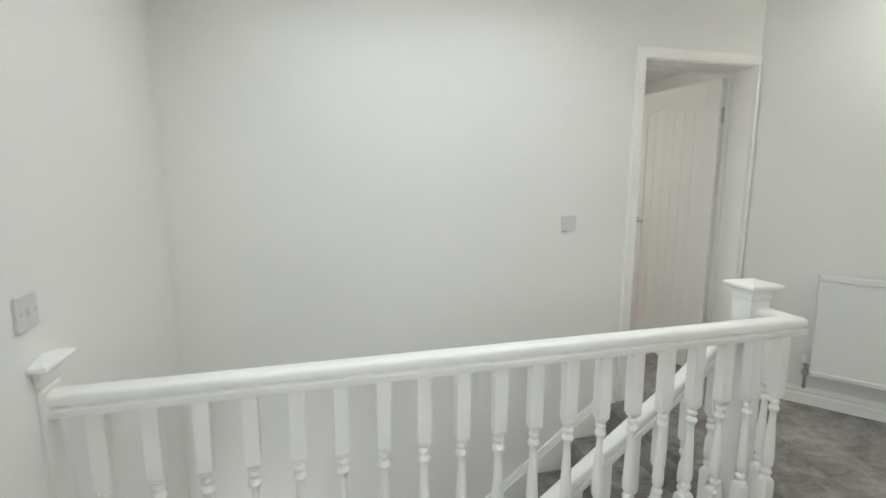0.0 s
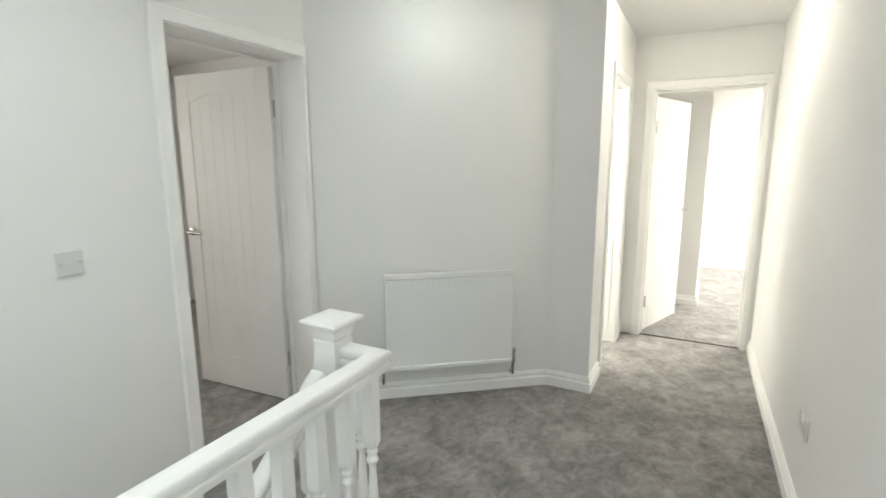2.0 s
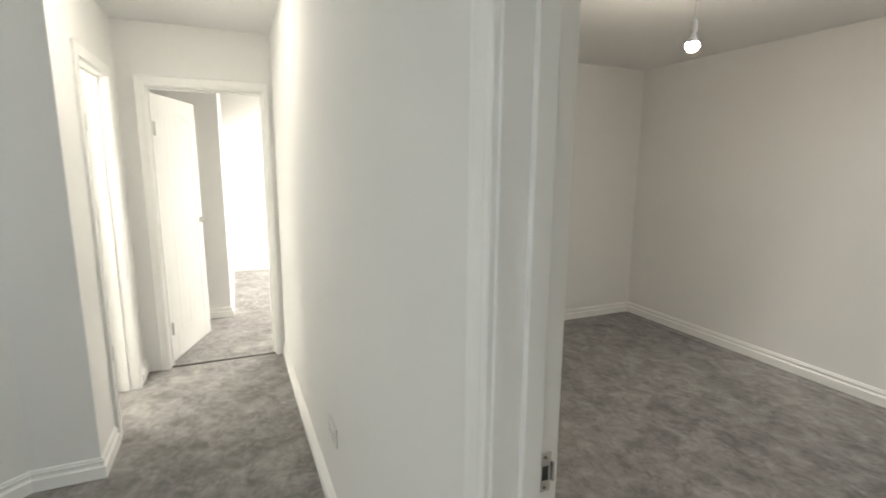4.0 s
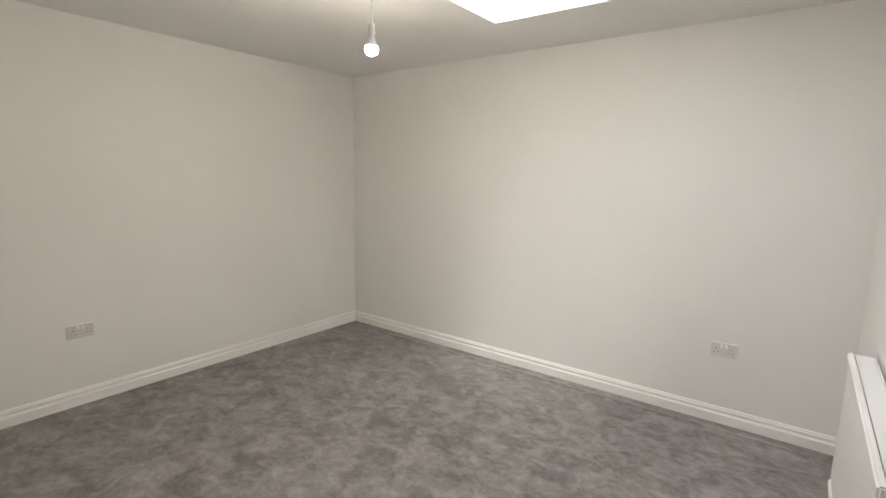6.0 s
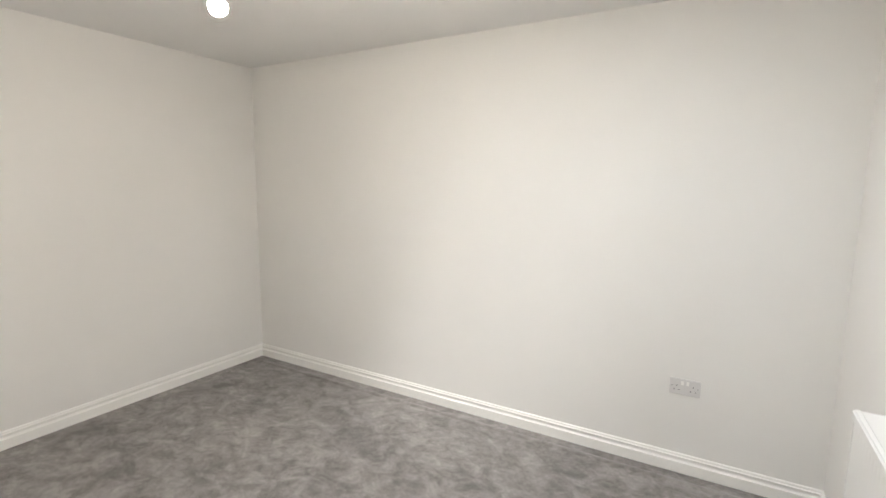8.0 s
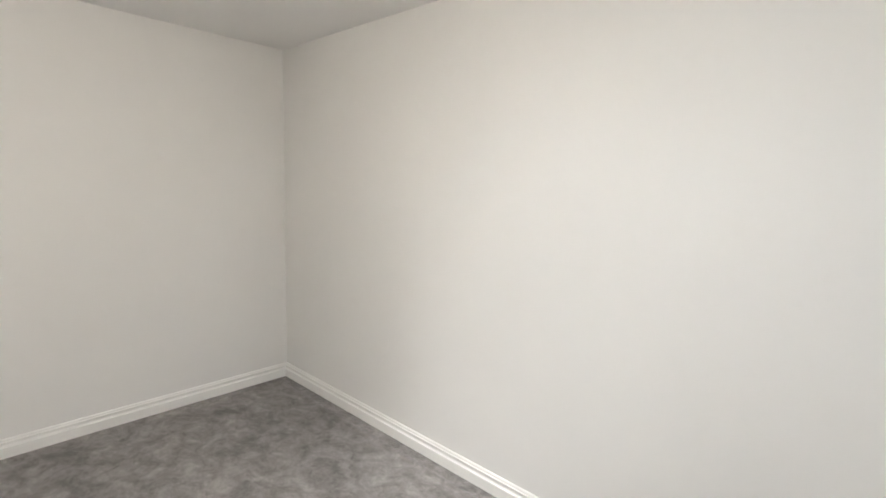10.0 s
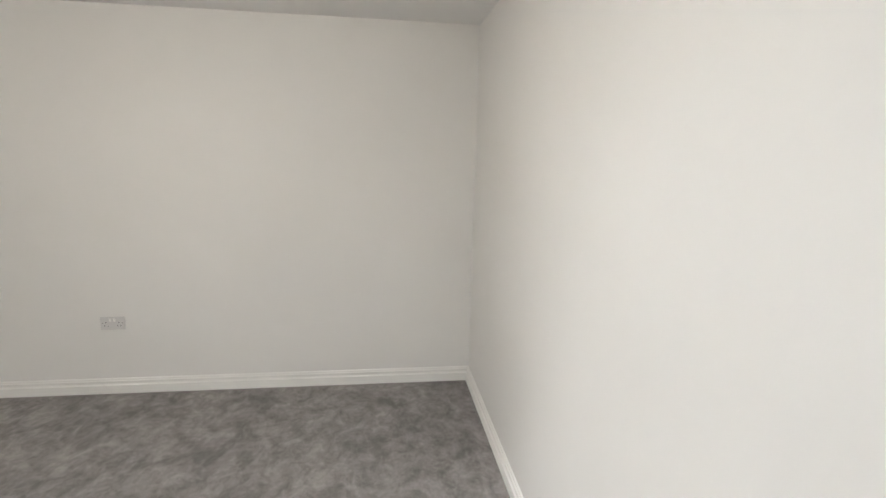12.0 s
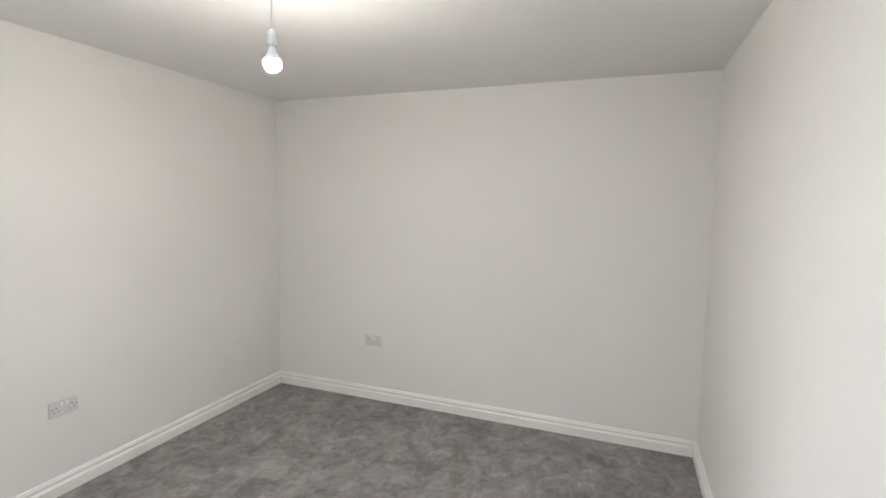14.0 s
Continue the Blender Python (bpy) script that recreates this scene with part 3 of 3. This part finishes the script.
def radiator(m, w, h, label, d0=0.028, d1=0.094, sunk=0.020):
    """Local x along the wall, y away from the wall towards the room (negative y is the wall), origin on the floor at the wall."""
    ob = thing("radiator", m, label, "radiator")
    z0 = 0.208
    bm = B()
    n = max(8, int(w / 0.0334))
    cols = []
    for k in range(n):
        a, s = -w / 2 + 0.012 + (w - 0.024) * k / n, (w - 0.024) / n
        cols += [(a + s * 0.08, 0), (a + s * 0.30, 0.0005), (a + s * 0.70, 0.0005), (a + s * 0.92, 0)]
    rows = [(z0, 0, 0.002), (z0 + 0.004, 0, 0.009), (z0 + 0.024, 0, 0.009), (z0 + 0.029, 0, 0), (z0 + 0.034, 0, 0), (z0 + 0.042, 1.2, 0), (z0 + 0.056, 1.0, 0), (z0 + 0.075, 0.12, 0),
            (z0 + h - 0.085, 0.12, 0), (z0 + h - 0.066, 1.0, 0), (z0 + h - 0.052, 1.2, 0), (z0 + h - 0.042, 0, 0), (z0 + h - 0.036, 0, 0), (z0 + h - 0.031, 0, 0.009), (z0 + h - 0.008, 0, 0.009), (z0 + h - 0.003, 0, 0.002)]
    xs = [(-w / 2, 0)] + cols + [(w / 2, 0)]
    grid = [[bm.verts.new((x, d1 - 0.006 + p * on + rim, z)) for x, p in xs] for z, on, rim in rows]
    for r0, r1 in zip(grid, grid[1:]):
        for k in range(len(xs) - 1):
            bm.faces.new((r0[k], r0[k + 1], r1[k + 1], r1[k]))
    back = [bm.verts.new((x, d1 - 0.012, z)) for x, z in ((-w / 2, z0), (w / 2, z0), (w / 2, rows[-1][0]), (-w / 2, rows[-1][0]))]
    bm.faces.new(back)
    bm.faces.new([*grid[0], back[1], back[0]])
    bm.faces.new([*grid[-1], back[2], back[3]])
    bm.faces.new([r[0] for r in grid] + [back[3], back[0]])
    bm.faces.new([r[-1] for r in grid] + [back[2], back[1]])
    part("front_panel", bm, ENAMEL, ob)
    for a, c in ((-1, "side_cover"), (1, "side_cover")):
        bm = B()
        box(bm, a * w / 2, a * (w / 2 + 0.004), d0, d1 - 0.003, z0 + 0.02, z0 + h - 0.004, 0.0015, 1)
        part(c, bm, ENAMEL, ob)
    bm = B()
    box(bm, -w / 2 + 0.005, w / 2 - 0.005, d0, d0 + 0.010, z0, z0 + h - 0.02, 0.002, 1)
    part("back_panel", bm, ENAMEL, ob)
    bm = B()
    box(bm, -w / 2, w / 2, d0, d0 + 0.006, z0 + h - 0.006, z0 + h, 0.0015, 1)
    box(bm, -w / 2, w / 2, d1 - 0.016, d1 - 0.002, z0 + h - 0.006, z0 + h, 0.0015, 1)
    box(bm, -w / 2, w / 2, d0 + 0.006, d1 - 0.020, z0 + h - sunk, z0 + h - sunk + 0.004)
    part("top_cover", bm, ENAMEL, ob)
    bm = B()
    k = 0
    while -w / 2 + 0.03 + k * 0.04 < w / 2 - 0.02:
        x = -w / 2 + 0.03 + k * 0.04
        box(bm, x - 0.012, x + 0.012, d0 + 0.012, d1 - 0.014, z0 + 0.03, z0 + h - 0.05)
        k += 1
    part("convector_fins", bm, ENAMEL, ob)
    for a, is_trv in ((-1, False), (1, True)):
        x = a * (w / 2 + 0.021)
        bm = B()
        lathe(bm, [(0.014, 0), (0.014, 0.034)], 12, (a * w / 2, 0.055, z0 + 0.035), Matrix.Rotation(radians(90 * a), 3, "Y"))
        lathe(bm, [(0.016, -0.048), (0.0195, -0.044), (0.0195, -0.022), (0.0150, -0.020), (0.0150, 0.012), (0.0175, 0.014), (0.0175, 0.030), (0.013, 0.034)], 14, (x, 0.055, z0 + 0.035))
        v = part("valve", bm, CHROME, ob, "chrome radiator valve", True)
        bm = B()
        if is_trv:
            lathe(bm, [(0.020, 0.030), (0.0250, 0.036), (0.0250, 0.072), (0.022, 0.082), (0.015, 0.086)], 16, (x, 0.055, z0 + 0.035))
        else:
            lathe(bm, [(0.0165, 0.026), (0.0180, 0.030), (0.0165, 0.046), (0.012, 0.050)], 14, (x, 0.055, z0 + 0.035))
        part("valve_cap", bm, PLASTIC if is_trv else CHROME, v, "white thermostatic head" if is_trv else "", True)
        bm = B()
        ring = [(0.0110 * math.cos(k * math.pi / 5), 0.0110 * math.sin(k * math.pi / 5)) for k in range(10)]
        sweep(bm, [(x, 0.055, z0 - 0.008), (x, 0.055, 0.130), (x, 0.048, 0.119), (x, 0.036, 0.115), (x, 0.0, 0.115)], (1, 0, 0), ring)
        part("pipe", bm, CHROME, ob, "short chromed pipe into the wall", True)
    for x in (-w / 2 + 0.12, w / 2 - 0.12):
        bm = B()
        box(bm, x - 0.015, x + 0.015, 0.0, d0, z0 + 0.05, z0 + h - 0.06)
        part("bracket", bm, ENAMEL, ob)
    return ob


dirB = (B1 - B0).normalized()
mid = B0 + dirB * 0.79
radiator(pose(mid.x, mid.y, 0, 0, 0, math.degrees(math.atan2(-dirB.y, -dirB.x))), 0.78, 0.60,
         "white single-panel radiator on the angled landing wall")
radiator(pose(ROOM_W, -2.09, 0, 0, 0, -90), 1.10, 0.60, "white panel radiator on the bedroom wall", 0.012, 0.097, 0.010)

# ---------------------------------------------------------------- sockets and switches


def screw_head(bm, x, z, y):
    lathe(bm, [(0.0032, 0.0), (0.0030, 0.0009)], 10, (x, y, z), Matrix.Rotation(radians(90), 3, "X"))


def double_socket(m, label):
    """Local x along the wall, -y out of the wall, origin at the plate's middle on the wall."""
    ob = thing("double_socket", m, label, "wall socket", "double sockets")
    bm = box(B(), -0.073, 0.073, -0.0095, 0.0, -0.043, 0.043, 0.0035, 2)
    plate = part("faceplate", bm, PLASTIC, ob)
    # slots are black blocks on the plate, coloured like their inner shade
    for cx in (-0.0385, 0.0385):
        bm = box(B(), cx - 0.002, cx + 0.002, -0.0100, -0.009, 0.002, 0.0095)
        part("pin_slot", bm, DARK, plate, "pin slot, its shade a black block")
        for dx in (-0.011, 0.011):
            bm = box(B(), cx + dx - 0.0033, cx + dx + 0.0033, -0.0100, -0.009, -0.0185, -0.0145)
            part("pin_slot", bm, DARK, plate, "pin slot, its shade a black block")
    for cx in (-0.0125, 0.0125):
        bm = box(B(), cx - 0.0065, cx + 0.0065, -0.0130, -0.009, 0.012, 0.033, 0.0012, 1)
        part("rocker", bm, GLOSS, plate)
    for cx in (-0.0602, 0.0602):
        bm = B()
        screw_head(bm, cx, 0.002, -0.0095)
        part("screw", bm, CHROME, plate, smooth=True)
    return ob


def light_switch(m, label, gangs=1):
    ob = thing("light_switch", m, label, "light switch", "light switches")
    bm = box(B(), -0.043, 0.043, -0.0095, 0.0, -0.043, 0.043, 0.0035, 2)
    plate = part("faceplate", bm, PLASTIC, ob)
    for g in range(gangs):
        cx = (g - (gangs - 1) / 2) * 0.017
        bm = box(B(), cx - 0.0065, cx + 0.0065, -0.0125, -0.009, -0.0115, 0.0115, 0.0015, 1)
        part("rocker", bm, PLASTIC, plate)
    for cx in (-0.0302, 0.0302):
        bm = B()
        screw_head(bm, cx, 0.0, -0.0095)
        part("screw", bm, CHROME, plate, smooth=True)
    return ob


double_socket(pose(-2.158, ROOM_R, 0.470, 0, 0, 180), "white double socket on the bedroom's long wall")
double_socket(pose(ROOM_L, -1.072, 0.482, 0, 0, -90), "white double socket on the bedroom end wall above the skirting")
double_socket(pose(-0.602, ROOM_M, 0.470), "white double socket on the bedroom's door wall")
double_socket(pose(-0.715, face_c(-0.715), 0.412, 0, 0, 180), "white double socket on the landing wall beside the corridor")
light_switch(pose(-2.112, WALL_A, 1.098), "white light switch beside the open door", 2)
light_switch(pose(WALL_D, 1.252, 1.042, 0, 0, 90), "white light switch above the newel post", 1)

# ---------------------------------------------------------------- lamps


def pendant(m, drop, label):
    ob = thing("pendant_lamp", m, label, "pendant lamp")
    bm = lathe(B(), [(0.045, 0.0), (0.046, -0.006), (0.040, -0.020), (0.026, -0.028), (0.008, -0.032)], 24)
    part("ceiling_rose", bm, PLASTIC, ob, "white ceiling rose", True)
    bm = lathe(B(), [(0.0032, -0.028), (0.0032, -drop + 0.108)], 8)
    part("cord", bm, HOLDER, ob, "white flex", True)
    bm = lathe(B(), [(0.006, 0.114), (0.011, 0.110), (0.0140, 0.105), (0.0150, 0.090), (0.0138, 0.089), (0.0138, 0.086), (0.0160, 0.085), (0.0165, 0.062), (0.0150, 0.059), (0.010, 0.059)], 20, (0, 0, -drop))
    part("lampholder", bm, HOLDER, ob, "white lampholder", True)
    bm = lathe(B(), [(0.0105, 0.062), (0.0105, 0.050), (0.0125, 0.048), (0.0145, 0.036), (0.0212, 0.024), (0.0262, 0.0140), (0.0276, 0.0108), (0.0272, 0.0098)], 24, (0, 0, -drop))
    part("bulb_base", bm, HOLDER, ob, "white bulb collar", True)
    shape = [(0.0295 * math.cos(radians(a)), 0.0295 * math.sin(radians(a))) for a in range(20, -83, -10)] + [(0.0005, -0.0295)]
    bm = lathe(B(), shape, 24, (0, 0, -drop))
    part("bulb", bm, BULB, ob, "lit bare bulb", True)
    return ob


pendant(pose(-0.812, -1.745, CEILING), 0.343, "bare lit bulb hanging on a short white flex from the ceiling")


def flush_light(m, r, mat, label):
    ob = thing("ceiling_light", m, label, "ceiling light")
    bm = lathe(B(), [(r, 0.0), (r, -0.018), (r - 0.010, -0.022), (r - 0.012, -0.018), (r - 0.012, -0.002)], 40)
    part("base", bm, PLASTIC, ob, smooth=True)
    bm = lathe(B(), [(r - 0.013, -0.003), (r - 0.013, -0.022), (r * 0.85, -0.040), (r * 0.55, -0.056), (r * 0.2, -0.062), (0.001, -0.063)], 40)
    part("diffuser", bm, mat, ob, "glowing opal diffuser", True)
    return ob


flush_light(pose(0.09, 0.49, CEILING), 0.072, DIFFUSER, "round white ceiling light in the corridor")
flush_light(pose(-0.80, 1.55, CEILING), 0.10, LANDING_DIFFUSER, "round white ceiling light before the angled wall")
